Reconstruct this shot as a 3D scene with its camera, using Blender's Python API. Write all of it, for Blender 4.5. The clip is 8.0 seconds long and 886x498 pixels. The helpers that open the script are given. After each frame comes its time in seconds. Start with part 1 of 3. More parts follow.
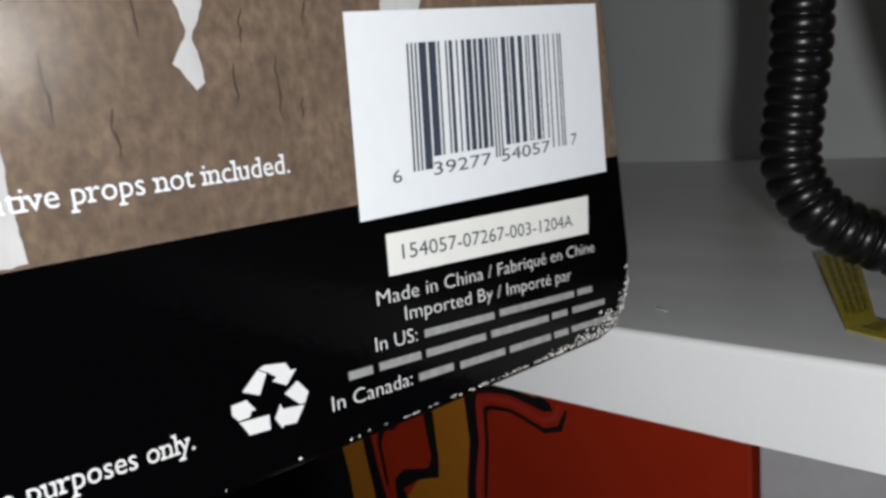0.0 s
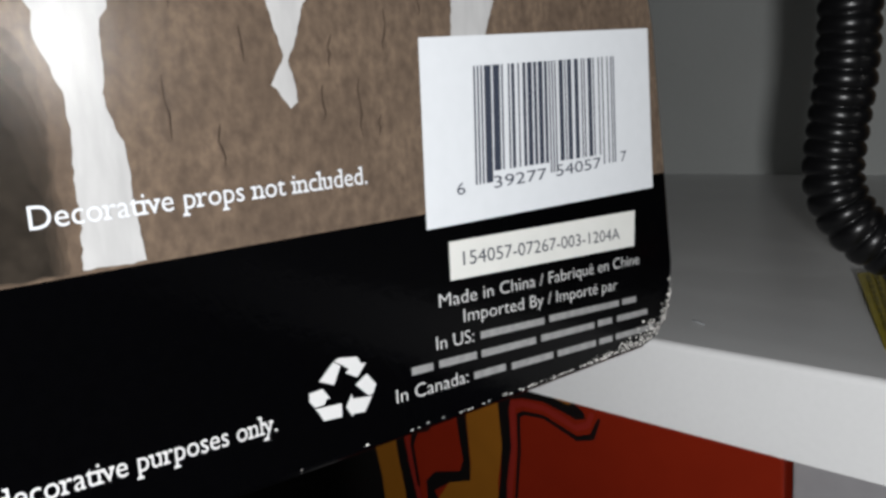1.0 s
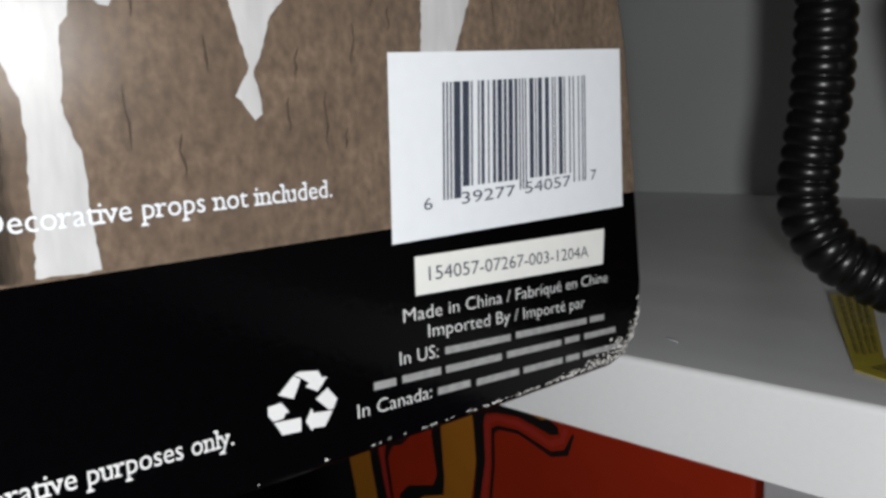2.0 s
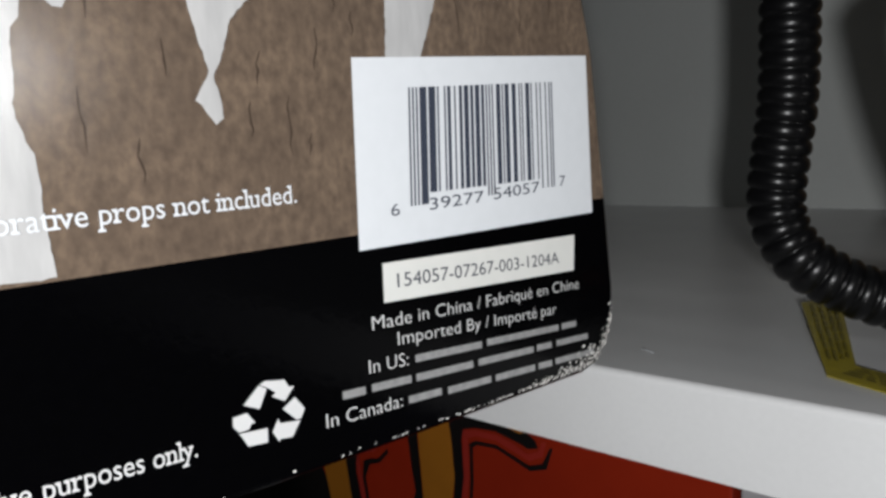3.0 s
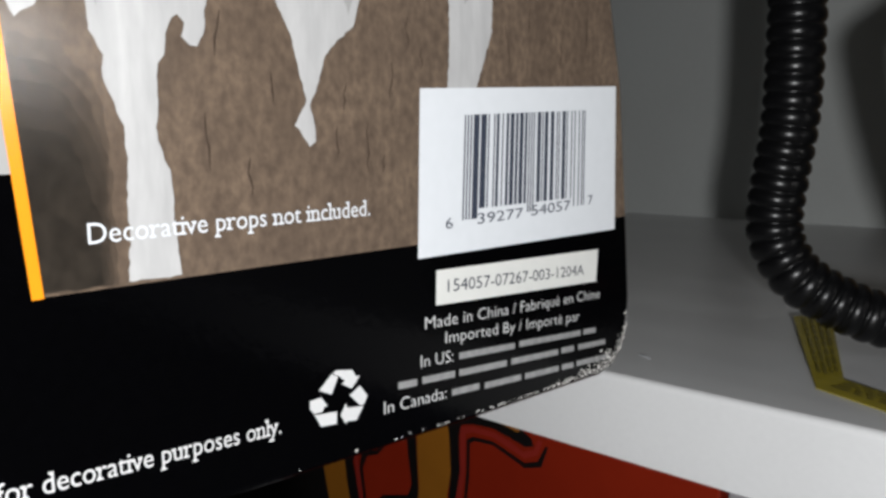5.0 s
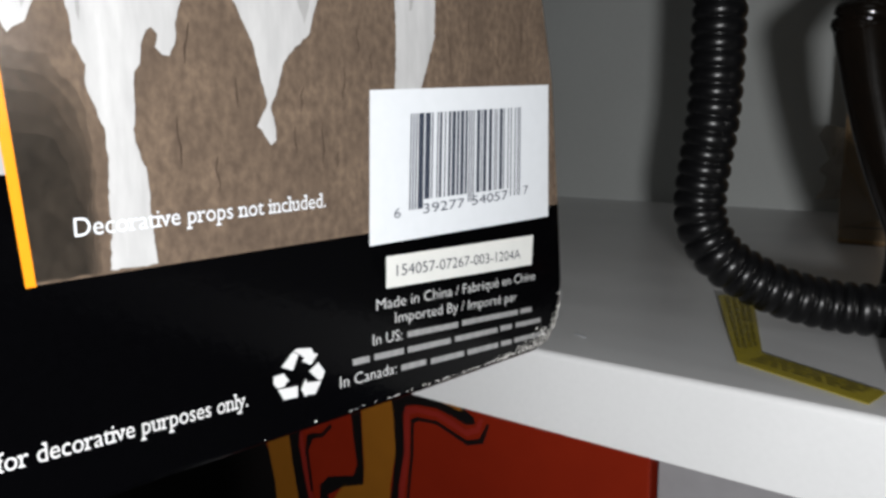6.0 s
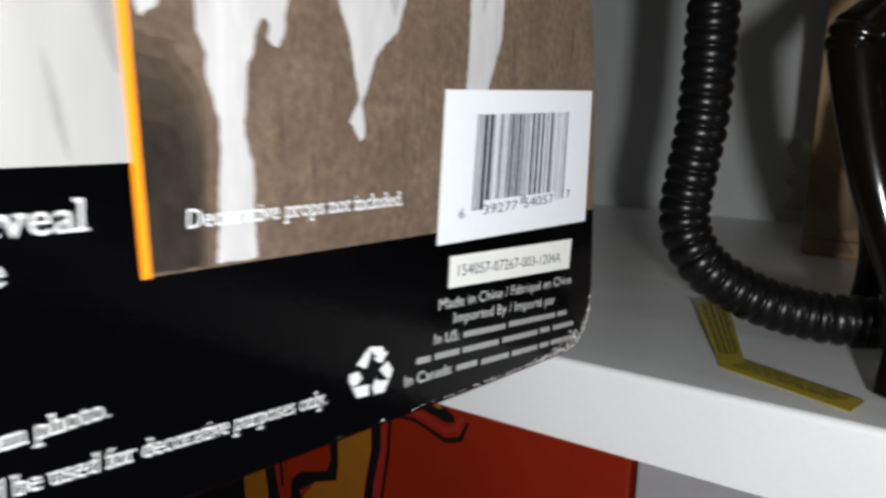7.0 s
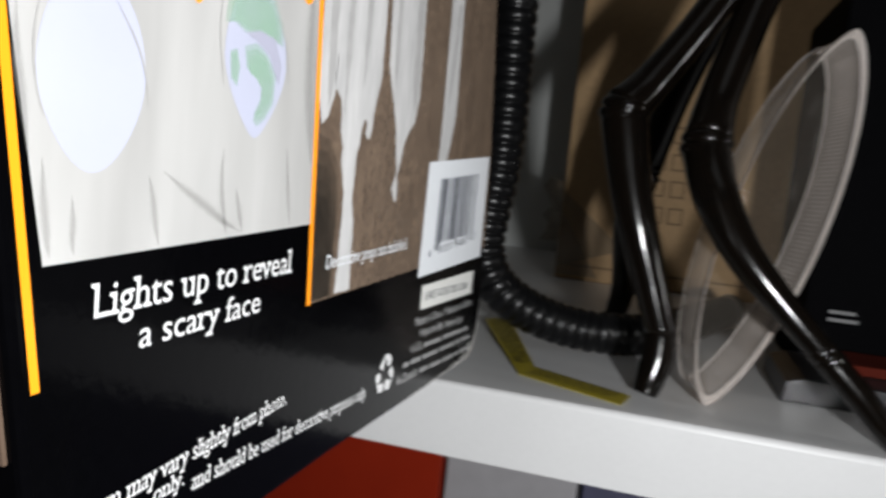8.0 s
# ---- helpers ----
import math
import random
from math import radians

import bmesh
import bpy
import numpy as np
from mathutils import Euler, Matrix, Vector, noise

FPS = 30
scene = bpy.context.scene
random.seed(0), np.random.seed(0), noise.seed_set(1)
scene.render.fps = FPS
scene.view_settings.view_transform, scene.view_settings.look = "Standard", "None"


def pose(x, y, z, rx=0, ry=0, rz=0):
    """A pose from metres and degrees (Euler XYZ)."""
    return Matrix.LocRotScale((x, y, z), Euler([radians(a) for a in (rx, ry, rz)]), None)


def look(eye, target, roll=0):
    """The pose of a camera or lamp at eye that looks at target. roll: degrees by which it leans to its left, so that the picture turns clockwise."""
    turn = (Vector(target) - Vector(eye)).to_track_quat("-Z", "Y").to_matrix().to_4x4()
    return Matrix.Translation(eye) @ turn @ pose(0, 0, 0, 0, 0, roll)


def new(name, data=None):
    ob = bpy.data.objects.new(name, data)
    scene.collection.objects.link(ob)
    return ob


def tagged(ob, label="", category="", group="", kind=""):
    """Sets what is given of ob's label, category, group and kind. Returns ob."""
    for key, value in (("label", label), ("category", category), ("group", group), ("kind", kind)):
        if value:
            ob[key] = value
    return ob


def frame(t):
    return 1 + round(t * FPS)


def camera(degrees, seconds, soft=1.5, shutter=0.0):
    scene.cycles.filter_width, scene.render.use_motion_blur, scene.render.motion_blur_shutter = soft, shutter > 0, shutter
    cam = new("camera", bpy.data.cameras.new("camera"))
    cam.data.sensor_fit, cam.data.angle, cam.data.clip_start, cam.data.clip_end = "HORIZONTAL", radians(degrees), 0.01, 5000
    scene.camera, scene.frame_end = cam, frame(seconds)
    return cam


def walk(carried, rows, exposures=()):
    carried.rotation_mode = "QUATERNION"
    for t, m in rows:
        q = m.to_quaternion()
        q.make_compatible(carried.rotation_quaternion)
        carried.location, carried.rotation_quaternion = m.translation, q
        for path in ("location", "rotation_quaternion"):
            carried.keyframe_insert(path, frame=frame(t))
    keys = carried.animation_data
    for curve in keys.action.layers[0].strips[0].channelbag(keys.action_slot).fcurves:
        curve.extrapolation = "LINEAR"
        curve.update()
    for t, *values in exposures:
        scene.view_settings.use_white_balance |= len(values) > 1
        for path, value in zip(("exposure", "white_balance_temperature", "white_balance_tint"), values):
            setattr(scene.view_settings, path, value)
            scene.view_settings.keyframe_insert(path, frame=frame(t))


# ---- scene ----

cam = camera(59.76, 8.0, soft=3.0, shutter=0.5)
ROWS = [
    (0.0, 0.0562, -0.0476, 0.0099, 42.68, -10.33, 4.97),
    (0.5, 0.0601, -0.0531, 0.0113, 41.77, -9.68, 4.38),
    (1.0, 0.0584, -0.0539, 0.0114, 45.39, -9.72, 3.65),
    (1.5, 0.0590, -0.0534, 0.0121, 45.36, -9.48, 2.55),
    (3.0, 0.0598, -0.0516, 0.0102, 42.41, -7.64, 2.93),
    (3.5, 0.0587, -0.0518, 0.0102, 43.82, -7.80, 2.48),
    (4.0, 0.0598, -0.0525, 0.0116, 43.50, -8.28, 1.62),
    (4.5, 0.0599, -0.0572, 0.0128, 43.57, -7.75, 0.22),
    (6.0, 0.0668, -0.0706, 0.0149, 37.74, -9.03, 0.28),
    (6.5, 0.0637, -0.0691, 0.0163, 37.04, -9.74, -2.04),
    (7.0, 0.0553, -0.0791, 0.0152, 34.73, -9.22, -2.24),
    (7.5, 0.0443, -0.1077, 0.0180, 26.61, -7.34, -3.56),
    (8.0, 0.0384, -0.1225, 0.0198, 16.31, -6.51, -5.63),
]
EXPOSURES = [(0.0, -0.17), (1.5, -0.25), (4.5, -0.24), (6.0, 0.0), (6.6, 0.08), (7.5, -0.15), (8.0, -0.2)]
walk(cam, [(t, pose(x, y, z, 90 + pitch, roll, yaw)) for t, x, y, z, yaw, pitch, roll in ROWS], EXPOSURES)

# ---- light ----
world = bpy.data.worlds.new("store_air")
world.use_nodes = True
world.node_tree.nodes["Background"].inputs["Color"].default_value = (0.75, 0.8, 0.85, 1)
world.node_tree.nodes["Background"].inputs["Strength"].default_value = 0.03
scene.world = world


def area_lamp(name, eye, target, size, watts, colour, shape="SQUARE"):
    data = bpy.data.lights.new(name, "AREA")
    data.shape, data.size, data.energy, data.color = shape, size, watts, colour
    ob = new(name, data)
    ob.matrix_world = look(eye, target)
    return ob


area_lamp("handheld_light", (0.135, -0.170, 0.008), (-0.03, 0.2, -0.02), 0.018, 1.6, (0.98, 0.99, 1.0), "DISK")
# Extra lamp with no real source, added to put a glare on the box side.
area_lamp("added_glare_light", (0.60, 0.160, 0.087), (0, -0.033, 0.017), 0.055, 0.4, (1.0, 0.99, 0.97), "DISK")
# Unseen fill from above, added to lift the shelf a little.
area_lamp("added_overhead_fill", (0.3, -0.55, 1.15), (0.1, -0.35, 0.0), 0.6, 0.35, (0.95, 0.98, 1.0))


# ---- materials ----
def material(name, colour, rough=0.5, metal=0.0, grain=0.0, grain_scale=300.0, stain=0.0, stain_scale=25.0, bump=0.0,
             bump_scale=600.0, alpha=1.0, coat=0.0, stretch=(1, 1, 1), dark=None, sheen=0.5):
    """A painted, printed or moulded surface with grain and stains at two scales."""
    mat = bpy.data.materials.new(name)
    mat.use_nodes = True
    nt = mat.node_tree
    bsdf = nt.nodes["Principled BSDF"]
    bsdf.inputs["Base Color"].default_value = (*colour, 1)
    bsdf.inputs["Roughness"].default_value = rough
    bsdf.inputs["Metallic"].default_value = metal
    bsdf.inputs["Alpha"].default_value = alpha
    bsdf.inputs["Specular IOR Level"].default_value = sheen
    bsdf.inputs["Coat Weight"].default_value = coat
    bsdf.inputs["Coat Roughness"].default_value = 0.12
    coord = nt.nodes.new("ShaderNodeTexCoord")
    mapping = nt.nodes.new("ShaderNodeMapping")
    mapping.inputs["Scale"].default_value = stretch
    nt.links.new(coord.outputs["Object"], mapping.inputs["Vector"])

    def noise_at(scale, detail=4.0):
        node = nt.nodes.new("ShaderNodeTexNoise")
        node.inputs["Scale"].default_value = scale
        node.inputs["Detail"].default_value = detail
        nt.links.new(mapping.outputs["Vector"], node.inputs["Vector"])
        return node

    last = None
    for amount, scale in ((grain, grain_scale), (stain, stain_scale)):
        if not amount:
            continue
        node = noise_at(scale)
        ramp = nt.nodes.new("ShaderNodeMapRange")
        ramp.inputs["From Min"].default_value = 0.3
        ramp.inputs["From Max"].default_value = 0.7
        nt.links.new(node.outputs["Fac"], ramp.inputs["Value"])
        mix = nt.nodes.new("ShaderNodeMix")
        mix.data_type = "RGBA"
        other = dark or tuple(c * 0.45 for c in colour)
        strength = nt.nodes.new("ShaderNodeMath")
        strength.operation = "MULTIPLY"
        strength.inputs[1].default_value = amount
        nt.links.new(ramp.outputs["Result"], strength.inputs[0])
        nt.links.new(strength.outputs[0], mix.inputs["Factor"])
        if last:
            nt.links.new(last, mix.inputs["A"])
        else:
            mix.inputs["A"].default_value = (*colour, 1)
        mix.inputs["B"].default_value = (*other, 1)
        last = mix.outputs["Result"]
    if last:
        nt.links.new(last, bsdf.inputs["Base Color"])
    if bump:
        node = noise_at(bump_scale, 3.0)
        relief = nt.nodes.new("ShaderNodeBump")
        relief.inputs["Strength"].default_value = bump
        relief.inputs["Distance"].default_value = 0.0004
        nt.links.new(node.outputs["Fac"], relief.inputs["Height"])
        nt.links.new(relief.outputs["Normal"], bsdf.inputs["Normal"])
    return mat


INK_BLACK = material("ink_black", (0.0007, 0.0007, 0.0009), 0.1, grain=0.3, grain_scale=900, bump=0.04, bump_scale=700, sheen=0.06)
INK_BROWN = material("ink_brown", (0.128, 0.092, 0.065), 0.2, grain=0.75, grain_scale=900, stain=0.6, stain_scale=170,
                     stretch=(1, 1.1, 0.85), dark=(0.05, 0.036, 0.027), bump=0.04, bump_scale=700, sheen=0.4)
INK_BARK = material("ink_bark", (0.05, 0.04, 0.031), 0.2, grain=0.6, grain_scale=700, stain=0.5, stain_scale=150, dark=(0.014, 0.012, 0.01), alpha=0.25, bump=0.04, bump_scale=700, sheen=0.4)
INK_CRACK = material("ink_crack", (0.04, 0.028, 0.021), 0.2, bump=0.04, bump_scale=700, sheen=0.4)
INK_WHITE = material("ink_white", (0.48, 0.495, 0.515), 0.2, grain=0.06, grain_scale=500, bump=0.04, bump_scale=700, sheen=0.4)
INK_CREAM = material("ink_cream", (0.48, 0.48, 0.46), 0.2, grain=0.08, grain_scale=400, bump=0.04, bump_scale=700, sheen=0.4)
INK_DRIP = material("ink_drip", (0.37, 0.366, 0.362), 0.2, grain=0.35, grain_scale=420, stain=0.5, stain_scale=130, stretch=(1, 2, 0.5), dark=(0.2, 0.2, 0.2), bump=0.04, bump_scale=700, sheen=0.4)
INK_GREY = material("ink_grey", (0.25, 0.247, 0.243), 0.2, grain=0.3, grain_scale=300, bump=0.04, bump_scale=700, sheen=0.4)
INK_CLOTH = material("ink_cloth", (0.29, 0.287, 0.28), 0.2, grain=0.12, grain_scale=90, stain=0.8, stain_scale=60, stretch=(1, 1.5, 0.3), dark=(0.18, 0.178, 0.172), bump=0.04, bump_scale=700, sheen=0.4)
INK_FOLD = material("ink_fold", (0.2, 0.196, 0.186), 0.2, grain=0.5, grain_scale=90, stain=0.4, stain_scale=200, dark=(0.27, 0.265, 0.255), alpha=0.13, bump=0.04, bump_scale=700, sheen=0.4)
INK_MASK = material("ink_mask", (0.27, 0.28, 0.345), 0.2, grain=0.1, grain_scale=60, bump=0.04, bump_scale=700, sheen=0.4)
INK_SHADE = material("ink_shade", (0.22, 0.215, 0.21), 0.2, grain=0.4, grain_scale=300, dark=(0.4, 0.4, 0.38), alpha=0.75, bump=0.04, bump_scale=700, sheen=0.4)
INK_LILAC = material("ink_lilac", (0.31, 0.31, 0.38), 0.2, grain=0.2, grain_scale=150, alpha=0.6, bump=0.04, bump_scale=700, sheen=0.4)
INK_GREEN = material("ink_green", (0.22, 0.36, 0.25), 0.2, grain=0.6, grain_scale=160, dark=(0.29, 0.35, 0.34), alpha=0.35, bump=0.04, bump_scale=700, sheen=0.4)
INK_ORANGE = material("ink_orange", (0.62, 0.20, 0.008), 0.2, bump=0.04, bump_scale=700, sheen=0.4)
INK_TEXT = material("ink_text", (0.42, 0.42, 0.42), 0.2, bump=0.04, bump_scale=700, sheen=0.4)
INK_BAR = material("ink_bar", (0.2, 0.2, 0.2), 0.2, grain=0.5, grain_scale=900, bump=0.04, bump_scale=700, sheen=0.4)
INK_DIGIT = material("ink_digit", (0.03, 0.035, 0.05), 0.2, bump=0.04, bump_scale=700, sheen=0.4)
CARD_RAW = material("card_raw", (0.62, 0.6, 0.57), 0.8, grain=0.4, grain_scale=900)
WINDOW_FILM = material("window_film", (0.09, 0.062, 0.045), 0.06, grain=0.5, grain_scale=80, coat=1.0, bump=0.6, bump_scale=60)
SHELF_PAINT = material("shelf_paint", (0.8, 0.8, 0.8), 0.32, grain=0.05, grain_scale=500, stain=0.14, stain_scale=12, bump=0.06, bump_scale=900)
PANEL_PAINT = material("panel_paint", (0.64, 0.66, 0.645), 0.5, grain=0.05, grain_scale=300, stain=0.12, stain_scale=6, bump=0.05)
HOSE_RUBBER = material("hose_rubber", (0.005, 0.005, 0.0055), 0.3, grain=0.3, grain_scale=300, stain=0.3, stain_scale=40, sheen=0.3)
LEG_PLASTIC = material("leg_plastic", (0.0028, 0.0024, 0.002), 0.16, grain=0.35, grain_scale=250, stain=0.35, stain_scale=30, bump=0.12, bump_scale=300, dark=(0.007, 0.0042, 0.0025), sheen=0.42)
FUR = material("fur", (0.01, 0.01, 0.01), 0.9, grain=0.5, grain_scale=400, bump=0.8, bump_scale=500)
CARDBOARD = material("cardboard", (0.52, 0.34, 0.175), 0.75, grain=0.25, grain_scale=260, stain=0.3, stain_scale=14, bump=0.1, bump_scale=400)
CARD_MARK = material("card_mark", (0.22, 0.14, 0.075), 0.75, grain=0.4, grain_scale=200)
TAPE_CLEAR = material("tape_clear", (0.33, 0.26, 0.18), 0.12, alpha=0.5, coat=0.8, bump=0.8, bump_scale=90)
YELLOW_TAPE = material("yellow_tape", (0.42, 0.34, 0.03), 0.4, grain=0.35, grain_scale=260, stain=0.3, stain_scale=50, dark=(0.2, 0.16, 0.02))
YELLOW_MARK = material("yellow_mark", (0.2, 0.165, 0.025), 0.5)
CLEAR_PLASTIC = material("clear_plastic", (0.72, 0.64, 0.58), 0.25, alpha=0.42, coat=0.2, grain=0.2, grain_scale=120, bump=0.1)
RIM_PLASTIC = material("rim_plastic", (0.9, 0.83, 0.78), 0.3, coat=0.3, grain=0.1, grain_scale=200)
FILM_PLASTIC = material("film_plastic", (0.45, 0.4, 0.34), 0.06, alpha=0.07, bump=0.5, bump_scale=120)
RIB_PLASTIC = material("rib_plastic", (0.62, 0.56, 0.52), 0.3, alpha=0.6)
BLACK_CARD = material("black_card", (0.003, 0.003, 0.0035), 0.85, grain=0.3, grain_scale=300, sheen=0.03)
BLACK_BASE = material("black_base", (0.03, 0.03, 0.033), 0.35, grain=0.3, grain_scale=250, bump=0.1)
GREY_PRINT = material("grey_print", (0.2, 0.2, 0.2), 0.5, grain=0.3, grain_scale=900)
RED_PRINT = material("red_print", (0.24, 0.018, 0.0055), 0.35, grain=0.15, grain_scale=120, stain=0.45, stain_scale=9, dark=(0.13, 0.008, 0.003), sheen=0.2)
RED_DULL = material("red_dull", (0.09, 0.012, 0.006), 0.8, grain=0.3, grain_scale=200, sheen=0.1)
RED_LINE = material("red_line", (0.24, 0.018, 0.012), 0.35, grain=0.2, grain_scale=120)
ORANGE_PRINT = material("orange_print", (0.27, 0.1, 0.01), 0.35, grain=0.15, grain_scale=90)
BLACK_PRINT = material("black_print", (0.006, 0.005, 0.005), 0.35)
GREY_CARTON = material("grey_carton", (0.3, 0.29, 0.3), 0.6, grain=0.15, grain_scale=150, stain=0.2, stain_scale=15)
BLUE_CARTON = material("blue_carton", (0.05, 0.05, 0.09), 0.5, grain=0.2, grain_scale=150)
WALL_PAINT = material("wall_paint", (0.2, 0.2, 0.19), 0.7, grain=0.08, grain_scale=40, stain=0.1, stain_scale=2)
FLOOR_TILE = material("floor_tile", (0.18, 0.175, 0.165), 0.35, grain=0.15, grain_scale=60, stain=0.2, stain_scale=2)
STAND_BLACK = material("stand_black", (0.01, 0.01, 0.011), 0.6, grain=0.3, grain_scale=200)


# ---- building helpers ----
def link(name, bm, mat, parent=None, smooth=False):
    bmesh.ops.recalc_face_normals(bm, faces=bm.faces)
    mesh = bpy.data.meshes.new(name)
    for f in bm.faces:
        f.smooth = smooth
    bm.to_mesh(mesh)
    bm.free()
    mesh.materials.append(mat)
    ob = new(name, mesh)
    ob.parent = parent
    return ob


def part(name, bm, mat, parent, label="", smooth=False):
    return tagged(link(name, bm, mat, parent, smooth), label)


def thing(name, label, category, group="", kind=""):
    return tagged(new(name), label, category, group, kind)


def box_bm(x0, x1, y0, y1, z0, z1, bevel=0.0, segments=2):
    bm = bmesh.new()
    bmesh.ops.create_cube(bm, size=1)
    bmesh.ops.scale(bm, vec=(x1 - x0, y1 - y0, z1 - z0), verts=bm.verts)
    bmesh.ops.translate(bm, vec=((x0 + x1) / 2, (y0 + y1) / 2, (z0 + z1) / 2), verts=bm.verts)
    if bevel:
        bmesh.ops.bevel(bm, geom=bm.edges[:], offset=bevel, segments=segments, affect="EDGES", profile=0.5)
    return bm


def prism_bm(outline, a0, a1, axis, bevel=0.0):
    """A prism over a closed outline: axis 'x' takes (y, z) pairs, axis 'y' takes (x, z) pairs."""
    bm = bmesh.new()
    place = (lambda a, u, v: (a, u, v)) if axis == "x" else (lambda a, u, v: (u, a, v))
    ring0 = [bm.verts.new(place(a0, u, v)) for u, v in outline]
    ring1 = [bm.verts.new(place(a1, u, v)) for u, v in outline]
    n = len(outline)
    bm.faces.new(ring0)
    bm.faces.new(ring1)
    for i in range(n):
        bm.faces.new((ring0[i], ring0[(i + 1) % n], ring1[(i + 1) % n], ring1[i]))
    if bevel:
        bmesh.ops.recalc_face_normals(bm, faces=bm.faces)
        edges = [e for e in bm.edges if abs(e.verts[0].co[0 if axis == "x" else 1] - e.verts[1].co[0 if axis == "x" else 1]) < 1e-7]
        bmesh.ops.bevel(bm, geom=edges, offset=bevel, segments=3, affect="EDGES", profile=0.5)
    return bm


def smooth_path(points, per=8):
    """Points along a smooth curve through the given ones."""
    pts = [Vector(p) for p in points]
    pts = [2 * pts[0] - pts[1], *pts, 2 * pts[-1] - pts[-2]]
    out = []
    for i in range(1, len(pts) - 2):
        a, b, c, d = pts[i - 1:i + 3]
        for k in range(per):
            t = k / per
            out.append(0.5 * ((2 * b) + (c - a) * t + (2 * a - 5 * b + 4 * c - d) * t * t + (3 * b - a - 3 * c + d) * t ** 3))
    out.append(pts[-2])
    return out


def tube_bm(path, radii, segments=18, squash=1.0):
    """A closed tube along a path with a radius at every point."""
    bm = bmesh.new()
    up = Vector((0.3, 0.9, 0.2)).normalized()
    rings = []
    for i, p in enumerate(path):
        way = (path[min(i + 1, len(path) - 1)] - path[max(i - 1, 0)]).normalized()
        side = way.cross(up).normalized()
        up = side.cross(way).normalized()
        rings.append([bm.verts.new(p + radii[i] * (math.cos(a) * side + squash * math.sin(a) * up))
                      for a in (2 * math.pi * k / segments for k in range(segments))])
    for a, b in zip(rings, rings[1:]):
        for k in range(segments):
            bm.faces.new((a[k], a[(k + 1) % segments], b[(k + 1) % segments], b[k]))
    bm.faces.new(rings[0])
    bm.faces.new(rings[-1])
    return bm


def rough_outline(points, step=0.7, jitter=0.12, seed=1):
    """A closed outline with its sides cut up and made uneven."""
    rng = random.Random(seed)
    out = []
    for (u0, v0), (u1, v1) in zip(points, points[1:] + points[:1]):
        n = max(1, int(math.hypot(u1 - u0, v1 - v0) / step))
        for k in range(n):
            t = k / n
            out.append((u0 + (u1 - u0) * t + rng.uniform(-jitter, jitter), v0 + (v1 - v0) * t + rng.uniform(-jitter, jitter)))
    return out


def flat_bm(outlines, place):
    """Flat printed areas: place turns (u, v) into a point."""
    bm = bmesh.new()
    for outline in outlines:
        face = bm.faces.new([bm.verts.new(place(u, v)) for u, v in outline])
        face.normal_update()
    bmesh.ops.triangulate(bm, faces=bm.faces[:])
    return bm


def add_serifs(bm):
    """Small feet and flags on the flat ends of the strokes."""
    ends = []
    for e in bm.edges:
        (x0, y0, _), (x1, y1, _) = e.verts[0].co, e.verts[1].co
        if len(e.link_faces) == 1 and abs(y0 - y1) < 0.006 and 0.05 < abs(x0 - x1) < 0.19:
            inside = e.link_faces[0].calc_center_median().y
            way = 1 if inside > y0 else -1
            reach = max(abs(v.co.y - y0) for v in e.link_faces[0].verts)
            if reach < 0.1:
                continue
            if way < 0 or abs(y0) < 0.02 or y0 < -0.12:
                ends.append((min(x0, x1), max(x0, x1), (y0 + y1) / 2, way))
    for x0, x1, y, way in ends:
        left, right = (0.085, 0.085) if way > 0 else (0.1, 0.0)
        points = ((x0 - left, y), (x1 + right, y), (x1 + right, y + way * 0.06), (x1, y + way * 0.09), (x0, y + way * 0.12), (x0 - left, y + way * 0.06))
        bm.faces.new([bm.verts.new((px, py, 1.0)) for px, py in points])


def text_bm(words, place, start, end, height, bold=0.0, spacing=1.0, serif=False):
    """Words from start to end of their baseline, with capitals of that height, on the surface that place gives."""
    data = bpy.data.curves.new("lettering", "FONT")
    data.body, data.size, data.offset, data.resolution_u, data.space_character = words, 1.0, bold, 3, spacing
    ob = bpy.data.objects.new("lettering", data)
    scene.collection.objects.link(ob)
    bpy.context.view_layer.update()
    mesh = bpy.data.meshes.new_from_object(ob.evaluated_get(bpy.context.evaluated_depsgraph_get()))
    bm = bmesh.new()
    bm.from_mesh(mesh)
    bpy.data.objects.remove(ob)
    bpy.data.meshes.remove(mesh)
    if serif:
        add_serifs(bm)
    left, right = min(v.co.x for v in bm.verts), max(v.co.x for v in bm.verts)
    (u0, v0), (u1, v1) = start, end
    for v in bm.verts:
        t, h = (v.co.x - left) / (right - left), v.co.y / 0.69 * height
        v.co = Vector(place(u0 + (u1 - u0) * t, v0 + (v1 - v0) * t + h)) + Vector((0.00001 * v.co.z, 0, 0))
    return bm


def structure(name, bm, mat, label, category):
    return tagged(link(name, bm, mat), label, category, "", "structure")


# ---- the store round the shelf ----
structure("floor", box_bm(-1.3, 1.3, -1.1, 0.79, -1.3, -1.25), FLOOR_TILE, "grey tiled store floor below the shelves", "floor")
structure("ceiling", box_bm(-1.3, 1.3, -1.1, 0.79, 1.25, 1.3), WALL_PAINT, "plain pale store ceiling above the aisle", "ceiling")
structure("wall_south", box_bm(-1.3, 1.3, -1.15, -1.1, -1.25, 1.25), WALL_PAINT, "plain pale wall across the aisle", "wall")
structure("wall_west", box_bm(-1.35, -1.3, -1.1, 0.79, -1.25, 1.25), WALL_PAINT, "plain pale end wall of the aisle", "wall")
structure("wall_east", box_bm(1.3, 1.35, -1.1, 0.79, -1.25, 1.25), WALL_PAINT, "plain pale end wall of the aisle", "wall")
BACK_Y, SHELF_Z, FRONT_Y, LIP = 0.758, -0.070, 0.1776, 0.0313
